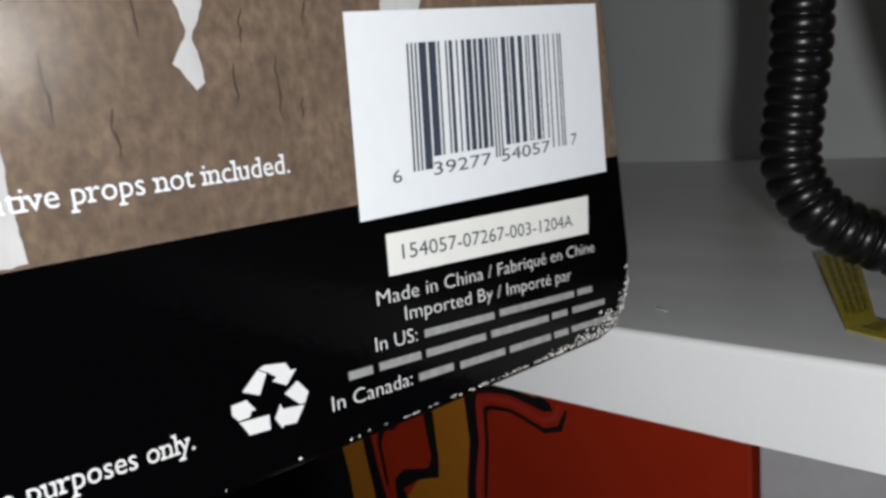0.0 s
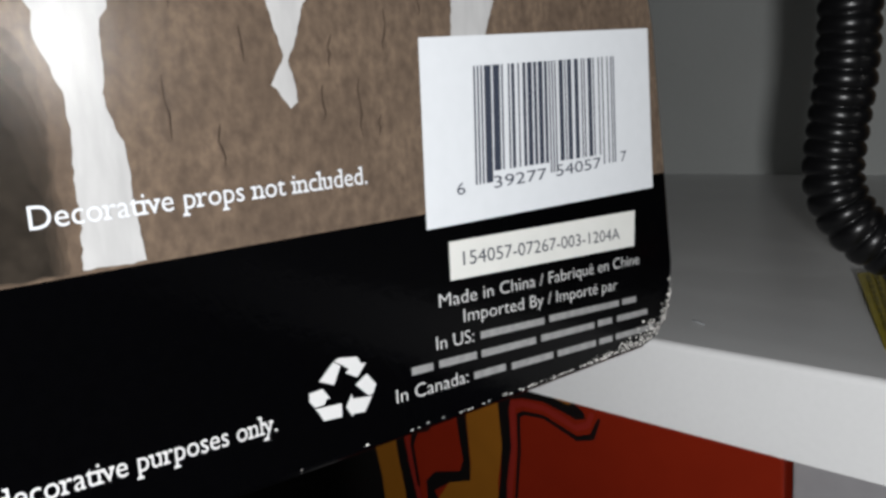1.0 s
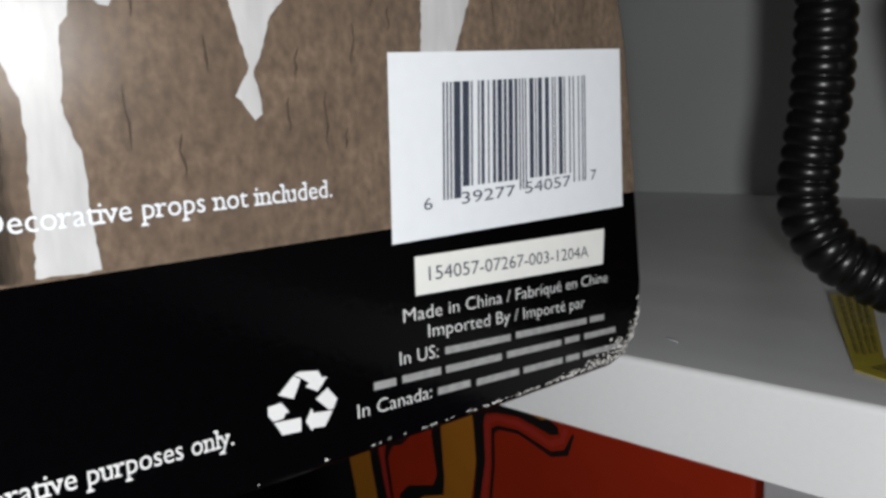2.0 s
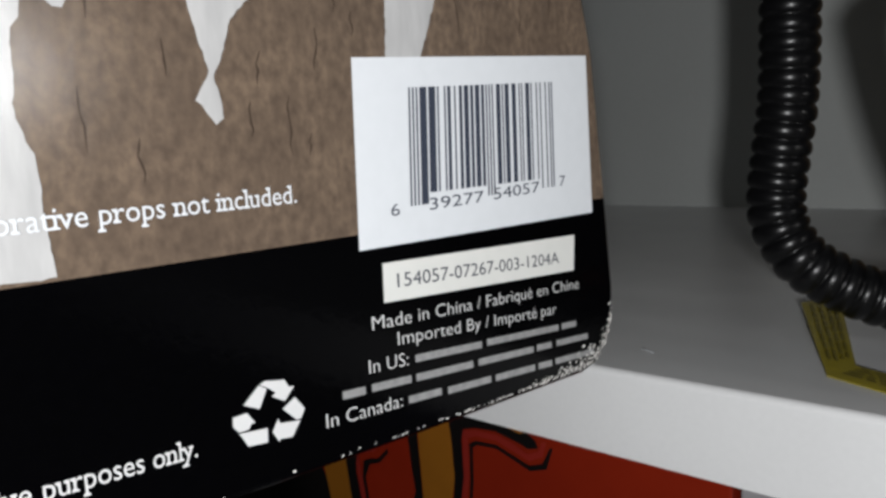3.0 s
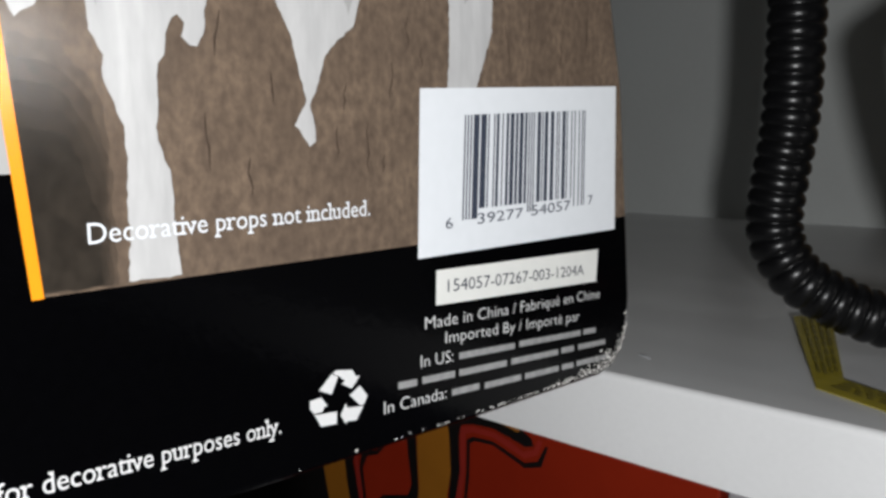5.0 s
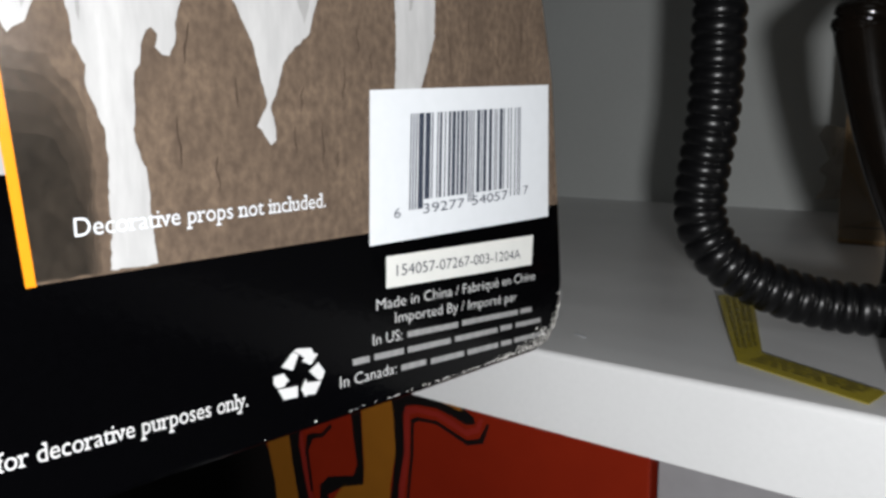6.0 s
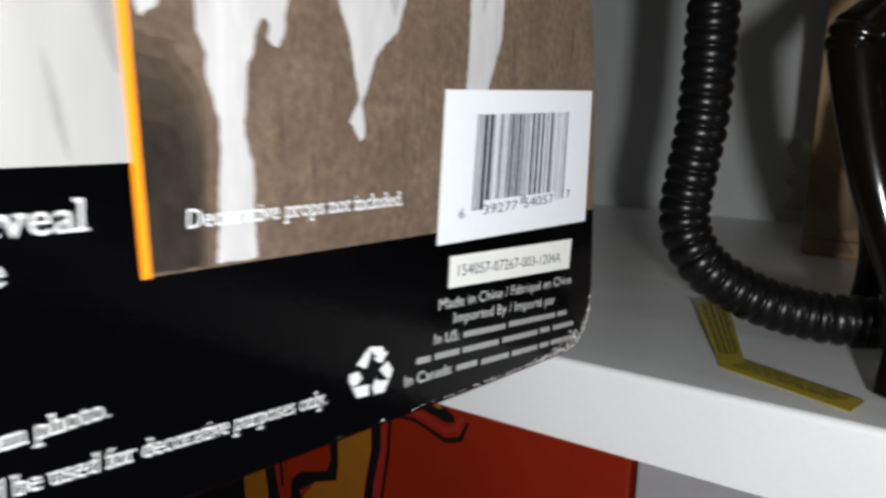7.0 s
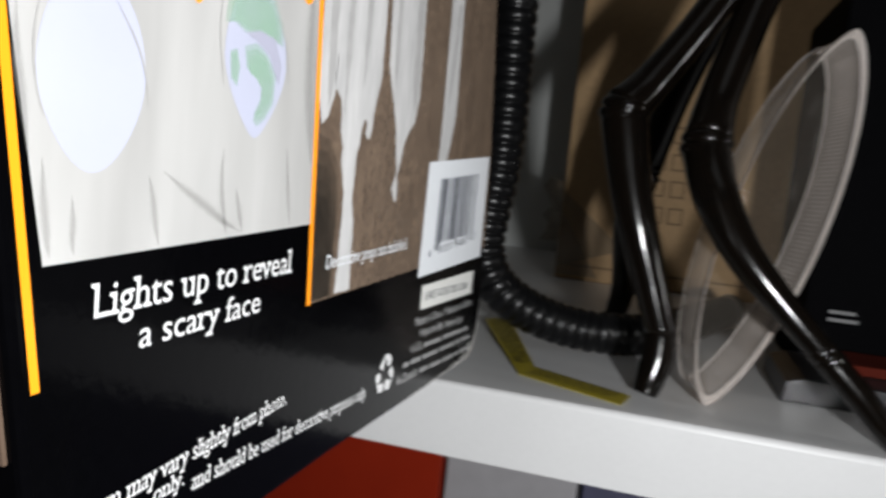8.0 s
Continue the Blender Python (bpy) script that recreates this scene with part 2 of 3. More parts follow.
structure("wall_north", box_bm(-1.3, 1.3, BACK_Y, BACK_Y + 0.03, -1.25, 1.25), PANEL_PAINT, "grey painted back panel of the shelving", "back panel")


def shelf_profile(front, back, top, lip):
    """The folded sheet of a shelf: a flat top with a rounded front edge, a lip and a short return."""
    r = 0.0025
    outer = [(back, top)]
    outer += [(front + r - r * math.sin(a), top - r + r * math.cos(a)) for a in (math.pi / 2 * k / 5 for k in range(6))]
    outer += [(front, top - lip), (front + 0.02, top - lip), (front + 0.02, top - lip + 0.0015)]
    outer += [(front + 0.0015, top - lip + 0.0015), (front + 0.0015, top - 0.005), (front + 0.005, top - 0.0015), (back, top - 0.0015)]
    return outer


def shelf(name, front, back, top, label):
    ob = thing(name, label, "shelf", "", "structure")
    part("shelf_board", prism_bm(shelf_profile(front, back, top, LIP), -1.2, 1.2, "x"), SHELF_PAINT, ob)
    for x in (-1.1, 1.1):
        part("bracket", box_bm(x - 0.002, x + 0.002, front + 0.05, back, top - 0.028, top - 0.0015), SHELF_PAINT, ob)
    return ob


shelf("shelf_1", FRONT_Y, BACK_Y, SHELF_Z, "white painted metal shelf with a bright folded front lip")
shelf("shelf_2", FRONT_Y + 0.02, BACK_Y, -0.36, "white painted metal shelf below, holding red and grey boxes")
shelf("shelf_3", FRONT_Y + 0.05, BACK_Y, 0.72, "white painted metal shelf above the props")

# ---- the black prop box ----
prop_box = thing("prop_box", "worn black and brown printed cardboard box with a barcode label", "box")
BOX_OUTLINE = [(-80.4, -18.4), (-30, -20.0), (10, -22.3), (42.0, -23.8), (45.5, -23.2), (48.4, -20.8), (50.2, -17.0), (50.6, -12.5),
               (49.2, 0.0), (46.4, 22.0), (38.5, 50.0), (15.0, 150.0), (-105.6, 150.0), (-93.6, 60.0), (-87.3, 26.0), (-83.5, 2.0)]


def on_side(layer):
    """Places print (millimetres along and up) on the side of the box, layer by layer."""
    return lambda u, v: (0.00002 + layer * 0.00003, u / 1000, v / 1000)


part("carton", prism_bm([(u / 1000, v / 1000) for u, v in BOX_OUTLINE], -0.095, 0.0, "x", 0.0007), INK_BLACK, prop_box, "black glossy carton with worn edges")
part("printed_panel", flat_bm([[(-41.3, 1.7), (-10, 1.6), (20, 1.5), (48.5, 1.3), (45.8, 21.9), (37.8, 50), (14.5, 149), (-57, 149), (-43.9, 35)]], on_side(0)),
     INK_BROWN, prop_box, "brown stone photo print")
for k in range(5):
    top, side = 21.0 - 1.7 * k, -35.2 - 0.3 * k
    part("printed_panel", flat_bm([rough_outline([(-41.1, 2.0), (side, 1.9), (side + 0.1, top - 7.0), (side - 0.8, top - 3.0), (-38.6, top), (-42.3, top + 0.5)], 0.8, 0.2, 40 + k)], on_side(0.2 + 0.18 * k)),
         INK_BARK, prop_box, "dark bark print")

DRIP_A = [(-43.6, 46), (-43.0, 26), (-41.6, 22.6), (-40.0, 23.6), (-38.4, 27), (-36.6, 25.7), (-36.2, 22.2), (-35.3, 20.4), (-35.3, 18.7), (-34.6, 16.5), (-33.9, 14.8), (-33.7, 11.7),
          (-34.0, 8.7), (-33.9, 6.1), (-34.2, 2.0), (-29.5, 1.9), (-29.9, 6.8), (-29.9, 10.5), (-30.5, 12.1), (-31.1, 14.2), (-30.9, 16.3), (-30.7, 19.9), (-30.1, 20.8), (-29.8, 22.4),
          (-29.3, 23.8), (-28.6, 24.2), (-28.1, 23.5), (-28.3, 22.3), (-27.7, 21.7), (-27.0, 21.6), (-26.5, 22.3), (-26.0, 23.8), (-26.1, 24.8), (-25.3, 27.0), (-24.2, 30), (-24.6, 46)]
DRIP_B = [(-23.4, 47), (-21.8, 32), (-19.3, 27.7), (-18.0, 25.6), (-17.0, 23.7), (-16.3, 20.9), (-15.6, 18.5), (-15.2, 17.5), (-16.2, 16.1), (-16.7, 15.1), (-15.8, 14.0), (-15.0, 13.0), (-14.2, 13.5),
          (-14.4, 15.5), (-14.9, 17.1), (-13.9, 18.9), (-12.8, 22.0), (-11.2, 23.6), (-9.1, 25.0), (-7.6, 29.2), (-8.6, 47)]
DRIP_C = [(5.2, 48), (5.8, 30.0), (5.9, 25.0), (5.5, 18.6), (10.2, 18.8), (11.8, 22.0), (13.8, 27.0), (13.9, 31.5), (12.5, 48)]
for k, outline in enumerate((DRIP_A, DRIP_B, DRIP_C)):
    part("printed_drip", flat_bm([rough_outline(outline, 0.5, 0.09, k + 2)], on_side(2)), INK_DRIP, prop_box, "ragged pale drip print")
part("printed_drip", flat_bm([rough_outline([(-47, 150), (-43.6, 46), (-24.6, 46), (-8.6, 47), (5.2, 48), (12.5, 48), (13, 60), (6, 150)], 3, 0.3, 9)], on_side(2)),
     INK_DRIP, prop_box, "ragged pale drip print")
SHADES = [[(-42.0, 45), (-40.9, 28), (-40.2, 24.5), (-39.2, 28), (-39.6, 45)], [(-36.6, 45), (-36.2, 30), (-35.6, 24), (-34.8, 31), (-35.0, 45)],
          [(-31.2, 45), (-30.8, 33), (-30.2, 28), (-29.3, 35), (-29.5, 45)], [(-12.0, 46), (-11.4, 31), (-9.6, 26.2), (-8.4, 30), (-9.0, 46)],
          [(9.6, 47), (8.6, 34), (8.5, 29.5), (9.2, 30), (10.4, 36), (11.0, 47)], [(-20.6, 46), (-19.6, 33), (-18.8, 29), (-18.2, 34), (-18.6, 46)]]
part("printed_shading", flat_bm([rough_outline(o, 0.8, 0.1, 20 + k) for k, o in enumerate(SHADES)], on_side(3)), INK_GREY, prop_box, "grey folds in the drip print")
rng = random.Random(11)
cracks = []
for u, v, length in ((-26.5, 16, 5), (-11.4, 15, 3.2), (-7.2, 15.5, 5.5), (-3.6, 22, 4), (-24.6, 25, 4), (-19.4, 20, 3), (16.5, 28, 5), (22, 31, 4),
                     (29, 27, 4), (-38.8, 31, 4), (-1.0, 27, 3.4), (-10, 19.5, 3), (36, 31, 5), (-22, 12, 3.5), (1.2, 24, 2.5), (-4.8, 12, 2.0)):
    spine, uu = [], u
    for k in range(6):
        spine.append((uu, v - length * k / 5))
        uu += rng.uniform(-0.3, 0.3)
    width = [0.03, 0.09, 0.06, 0.12, 0.07, 0.02]
    cracks.append([(a - w, b) for (a, b), w in zip(spine, width)] + [(a + w, b) for (a, b), w in reversed(list(zip(spine, width)))])
part("printed_cracks", flat_bm(cracks, on_side(2)), INK_CRACK, prop_box, "dark cracks in the stone print")

# the photo panel between the orange lines
photo_panel = part("photo_panel", flat_bm([[(-81.7, 10.4), (-62, 10.8), (-42.2, 11.2), (-43.9, 35), (-57, 149), (-103, 149), (-91.3, 60), (-85.0, 26)]], on_side(0)),
     INK_CLOTH, prop_box, "pale photo of draped white cloth")


def oval(u, v, a, b, tip, lean=0.0, n=40):
    out = []
    for k in range(n):
        t = 2 * math.pi * k / n
        y = math.sin(t)
        w = a * math.cos(t) * (1 - tip * max(0.0, -y) ** 1.5)
        out.append((u + w + lean * y, v + b * y))
    return out


MASKS = (oval(-77.7, 23.4, 5.25, 6.8, 0.22, -0.1), oval(-56.5, 27.2, 5.6, 7.0, 0.5, -0.3))
for outline in MASKS:
    part("printed_oval", flat_bm([outline], on_side(1)), INK_MASK, photo_panel, "plain pale lilac oval in the photo")
SMEARS = ([(-61.5, 31.8), (-60.0, 33.0), (-57.0, 33.8), (-54.2, 33.2), (-52.6, 31.4), (-52.4, 29.6), (-53.8, 29.9), (-56.0, 30.2), (-58.4, 29.7), (-60.6, 30.3), (-61.8, 30.0)],
          [(-58.6, 28.0), (-56.8, 28.6), (-54.6, 27.8), (-53.2, 26.2), (-53.3, 23.9), (-54.6, 22.4), (-56.0, 21.7), (-56.7, 22.2), (-55.5, 23.6), (-55.5, 25.0), (-56.6, 25.8), (-58.2, 26.4)],
          [(-61.2, 27.5), (-60.2, 27.8), (-59.6, 26.4), (-59.9, 24.8), (-60.9, 25.4)])
for k, outline in enumerate(SMEARS):
    cu, cv = sum(u for u, v in outline) / len(outline), sum(v for u, v in outline) / len(outline)
    for layers, grow in ((2.0, 1.12), (2.3, 0.98), (2.6, 0.82)):
        soft_edge = [(cu + (u - cu) * grow, cv + (v - cv) * grow) for u, v in outline]
        part("printed_smear", flat_bm([rough_outline(soft_edge, 0.35, 0.06, 31 + k)], on_side(layers)), INK_GREEN, photo_panel, "soft pale green smear on the oval")
part("printed_patch", flat_bm([rough_outline([(-58.9, 29.6), (-56.6, 30.2), (-53.4, 29.9), (-51.9, 27.6), (-52.2, 25.6), (-52.9, 26.4), (-54.4, 28.2), (-56.4, 29.0)], 0.4, 0.06, 37)], on_side(3)),
     INK_LILAC, photo_panel, "soft lilac patch on the oval")
ORANGE_SPOTS = [oval(-66.5, 31.3, 0.7, 0.75, 0.3, n=12), oval(-47.2, 35.4, 1.1, 0.8, 0.3, n=12)]
for outline in ORANGE_SPOTS:
    part("printed_spot", flat_bm([outline], on_side(3)), INK_ORANGE, photo_panel, "small orange spot at the top of the photo")


def stroke(points, wide):
    """A printed line that tapers to both ends."""
    path = [Vector((u, v, 0)) for u, v in points]
    path = smooth_path(path, 6)
    left, right = [], []
    for i, p in enumerate(path):
        way = (path[min(i + 1, len(path) - 1)] - path[max(i - 1, 0)]).normalized()
        w = wide * (0.12 + math.sin(math.pi * i / (len(path) - 1)))
        left.append((p.x - way.y * w, p.y + way.x * w))
        right.append((p.x + way.y * w, p.y - way.x * w))
    return left + right[::-1]


HOODS = [stroke([(-82.4, 29.5), (-82.9, 27.0), (-83.2, 24.4), (-82.8, 21.8), (-82.2, 20.2)], 0.10), stroke([(-76.4, 29.0), (-74.6, 27.2), (-73.2, 25.4), (-72.4, 23.5), (-72.0, 21.6)], 0.10),
         stroke([(-62.7, 34.0), (-63.0, 31.6), (-63.0, 29.0), (-62.6, 26.8), (-62.0, 24.4)], 0.12), stroke([(-54.2, 33.4), (-52.6, 31.6), (-51.3, 29.8), (-50.6, 28.0), (-50.3, 26.0)], 0.12)]
for outline in HOODS:
    part("printed_line", flat_bm([outline], on_side(3)), INK_SHADE, photo_panel, "thin dark hood line beside the oval")
FOLDS = [stroke([(-82.1, 17.5), (-81.9, 15.0), (-81.5, 12.5), (-81.2, 10.9)], 0.35), stroke([(-71.4, 16.4), (-70.8, 14.6), (-70.3, 12.6), (-69.8, 10.9)], 0.4),
         stroke([(-61.2, 19.0), (-61.3, 16.6), (-61.0, 14.4), (-60.4, 12.4), (-60.0, 11.2)], 0.4), stroke([(-58.8, 15.4), (-58.2, 13.8), (-57.7, 12.4), (-57.2, 11.2)], 0.4),
         stroke([(-49.4, 19.5), (-48.8, 16.6), (-48.2, 13.8), (-47.6, 11.3)], 0.4), stroke([(-69.6, 16.8), (-66.4, 15.2), (-63.4, 13.8), (-60.6, 12.4), (-57.6, 11.3)], 0.45),
         stroke([(-79.4, 15.0), (-79.2, 13.4), (-79.2, 12.0), (-79.0, 10.9)], 0.3), stroke([(-84.6, 27.0), (-84.4, 24.0), (-83.8, 21.0), (-83.2, 17.5)], 0.35)]
FOLDS += [stroke([(-45.6, 42), (-45.9, 34), (-45.4, 27), (-44.4, 22), (-43.6, 18)], 1.2)]
for layers, wide in ((1.0, 1.1), (1.3, 0.7), (1.6, 0.35)):
    for outline in FOLDS:
        n = len(outline)
        soft_edge = [((u * (1 + wide) + x * (1 - wide)) / 2, (v * (1 + wide) + y * (1 - wide)) / 2) for (u, v), (x, y) in zip(outline, outline[::-1])]
        part("printed_shading", flat_bm([soft_edge], on_side(layers)), INK_FOLD, photo_panel, "soft grey fold in the cloth photo")
part("orange_line", flat_bm([[(-82.35, 1.9), (-81.6, 1.9), (-85.3, 26), (-91.5, 60), (-103.4, 149), (-104.2, 149), (-92.3, 60), (-86.1, 26)]], on_side(3)), INK_ORANGE, prop_box, "bright orange printed line")
part("orange_line", flat_bm([[(-41.9, 1.6), (-41.0, 1.6), (-43.5, 35), (-56.5, 149), (-57.6, 149), (-44.5, 35)]], on_side(3)), INK_ORANGE, prop_box, "bright orange printed line")

# the barcode label
barcode_label = part("barcode_label", flat_bm([[(0.2, -0.1), (45.1, -0.5), (44.4, 21.7), (0.8, 19.4)]], on_side(3)), INK_WHITE, prop_box, "white barcode label panel")
LEFT = {0: "0001101", 1: "0011001", 2: "0010011", 3: "0111101", 4: "0100011", 5: "0110001", 6: "0101111", 7: "0111011", 8: "0110111", 9: "0001011"}
first, last_half = [6, 3, 9, 2, 7, 7], [5, 4, 0, 5, 7, 7]
bits = "101" + "".join(LEFT[d] for d in first) + "01010" + "".join("".join("10"[int(c)] for c in LEFT[d]) for d in last_half) + "101"
bars, k = [], 0
while k < len(bits):
    if bits[k] == "1":
        n = 1
        while k + n < len(bits) and bits[k + n] == "1":
            n += 1
        t0, t1 = k / len(bits), (k + n) / len(bits)
        tall = k < 10 or k > 84 or 44 <= k <= 50

        def bar_at(t, top):
            low = 3.9 + (-0.1 if tall else 1.15) + 0.15 * t
            u = 8.0 + (35.8 - 8.0) * t + (0.6 if top else 0.0) * (1 - t)
            return (u, 16.6 + 1.25 * t) if top else (u, low)

        bars.append([bar_at(t0, False), bar_at(t1, False), bar_at(t1, True), bar_at(t0, True)])
        k += n
    else:
        k += 1
for outline in bars:
    part("barcode_bar", flat_bm([outline], on_side(4)), INK_DIGIT, barcode_label)
for words, start, end, tall in (("6", (5.0, 3.0), (6.3, 3.0), 1.3), ("39277", (11.0, 3.1), (20.6, 3.2), 1.35), ("54057", (22.5, 3.3), (32.2, 3.5), 1.4), ("7", (36.9, 3.9), (38.3, 3.9), 1.4)):
    part("printed_number", text_bm(words, on_side(4), start, end, tall), INK_DIGIT, barcode_label)
code_label = part("code_label", flat_bm([[(3.2, -6.1), (39.8, -8.2), (40.2, -3.2), (3.3, -1.85)]], on_side(3)), INK_CREAM, prop_box, "cream code label panel")
part("printed_number", text_bm("154057-07267-003-1204A", on_side(4), (5.3, -4.75), (36.2, -6.65), 1.55), INK_DIGIT, code_label)

# small print; names and addresses stand as plain bars
for words, start, end, tall in (("Made in China / Fabriqu\u00e9 en Chine", (1.3, -8.7), (41.0, -11.0), 1.5), ("Imported By / Import\u00e9 par", (4.9, -11.1), (35.2, -13.6), 1.5),
                                ("In US:", (0.5, -13.2), (6.3, -13.7), 1.5), ("In Canada:", (-5.6, -17.3), (5.0, -18.1), 1.5)):
    part("printed_text", text_bm(words, on_side(3), start, end, tall, -0.010), INK_TEXT, prop_box, "small white lettering")
BARS = ((7.4, -13.8, 19.0), (20.0, -14.8, 35.6), (36.4, -16.2, 40.0), (-3.3, -15.1, -0.2), (0.7, -15.4, 6.6), (7.4, -16.0, 17.2), (18.2, -16.9, 29.6), (30.4, -17.9, 33.8), (35.0, -18.3, 43.0),
        (6.0, -18.2, 11.4), (12.5, -18.9, 20.5), (21.4, -19.7, 29.8), (30.6, -20.5, 33.8), (34.6, -20.8, 44.6))
for u0, v0, u1 in BARS:
    drop = 0.088 * (u1 - u0)
    part("printed_bar", flat_bm([[(u0, v0 + 0.15), (u1, v0 - drop + 0.15), (u1, v0 - drop + 1.0), (u0, v0 + 1.0)]], on_side(3)), INK_BAR, prop_box, "plain grey bar of small print")
part("printed_text", text_bm("Decorative props not included.", on_side(4), (-37.4, 5.45), (-7.2, 5.55), 1.7, 0.0, serif=True), INK_WHITE, prop_box, "small white lettering")
part("printed_text", text_bm("and should be used for decorative purposes only.", on_side(3), (-63.0, -12.4), (-19.7, -15.4), 1.75, 0.0, serif=True), INK_TEXT, prop_box, "small white lettering")
part("printed_text", text_bm("Item may vary slightly from photo.", on_side(3), (-77.0, -9.6), (-45.2, -9.2), 1.75, 0.0, serif=True), INK_TEXT, prop_box, "small white lettering")
part("printed_text", text_bm("only.", on_side(3), (-68.6, -11.3), (-64.3, -11.3), 1.55, 0.0, serif=True), INK_TEXT, prop_box, "small white lettering")
part("printed_text", text_bm("Lights up to reveal", on_side(3), (-77.2, 6.1), (-46.4, 6.1), 2.6, 0.0, serif=True), INK_TEXT, prop_box, "bold white lettering")
part("printed_text", text_bm("a scary face", on_side(3), (-71.6, 2.8), (-52.8, 2.7), 2.35, 0.0, serif=True), INK_TEXT, prop_box, "bold white lettering")

# the three-arrow mark
mark = [[(-14.82, -12.2), (-13.07, -10.81), (-12.23, -11.35), (-13.17, -13.03)],
        [(-12.98, -10.76), (-12.37, -10.57), (-10.18, -11.02), (-9.76, -11.81), (-9.13, -11.89), (-10.36, -13.06), (-11.75, -12.23), (-11.29, -11.99), (-12.05, -11.33)],
        [(-10.66, -13.75), (-9.17, -13.01), (-8.11, -14.41), (-8.62, -15.28), (-9.17, -15.27)],
        [(-8.72, -15.47), (-9.79, -16.81), (-11.14, -16.56), (-11.33, -16.79), (-11.98, -15.62), (-11.23, -14.51), (-11.07, -15.04)],
        [(-12.49, -15.07), (-12.55, -16.43), (-14.68, -16.16), (-15.22, -15.12), (-15.53, -14.7)],
        [(-16.02, -13.02), (-14.53, -13.01), (-13.74, -14.17), (-14.16, -14.13), (-14.44, -14.59), (-15.52, -14.56), (-16.06, -13.88)]]
part("recycling_mark", flat_bm(mark, on_side(3)), INK_TEXT, prop_box, "white three-arrow recycling mark")

# worn paper along the bottom edge and the far corner
rng = random.Random(5)
scuffs = []


def bottom_edge(u):
    """The height of the carton's lower outline, round the crushed corner too."""
    for (u0, v0), (u1, v1) in zip(BOX_OUTLINE[:7], BOX_OUTLINE[1:8]):
        if u0 <= u <= u1:
            return v0 + (v1 - v0) * (u - u0) / (u1 - u0)
    return -18.0


for k in range(300):
    t = rng.random() ** 0.27
    u = -24 + 73.8 * t
    near_corner = max(0.0, (u - 28) / 22)
    v = bottom_edge(u) + 0.72 + abs(rng.gauss(0, 0.12 + 1.5 * near_corner))
    a, b = rng.uniform(0.08, 0.4 + 0.25 * near_corner), rng.uniform(0.05, 0.16 + 0.12 * near_corner)
    lean = rng.uniform(-0.3, 0.9)
    if u + a > 50.0 or v - b < bottom_edge(u) + 0.5:
        continue
    scuffs.append([(u + a * math.cos(w) * rng.uniform(0.4, 1), v + b * math.sin(w) * rng.uniform(0.4, 1) + lean * a * math.cos(w) * 0.5) for w in (2 * math.pi * j / 7 for j in range(7))])
part("worn_edge", flat_bm(scuffs, on_side(4)), CARD_RAW, prop_box, "torn pale paper showing at the crushed corner")
FILM_OUTLINE = [(-83.1, -3), (-83.9, 2), (-87.7, 26), (-94.0, 60), (-106.0, 150), (-105.4, 150), (-93.4, 60), (-87.1, 26), (-83.3, 2), (-82.5, -3)]
part("front_window", prism_bm([(u / 1000, v / 1000) for u, v in FILM_OUTLINE], -0.092, -0.0012, "x"), WINDOW_FILM, prop_box, "shiny clear film over brown print")

# Unseen support, added so that the prop box doesn't float.
stand = thing("added_stand", "plain black stand added out of view to hold up the prop box", "stand")
part("column", box_bm(-0.085, -0.028, -0.075, -0.030, -1.235, -0.0235, 0.001), STAND_BLACK, stand)
part("base", box_bm(-0.2, 0.05, -0.2, 0.05, -1.25, -1.235, 0.002), STAND_BLACK, stand)
part("top_plate", box_bm(-0.088, -0.024, -0.078, -0.027, -0.0235, -0.0203, 0.0004), STAND_BLACK, stand)

# ---- goods on the shelf below ----
red_box = thing("red_box", "red cardboard box with orange and black flame-like print", "box")
RY = 0.204
part("carton", box_bm(-0.52, -0.044, RY, RY + 0.16, -0.36, -0.106, 0.001), RED_PRINT, red_box)


def on_front(layer):
    return lambda u, v: (u / 1000, RY - 0.0002 - layer * 0.0003, v / 1000)


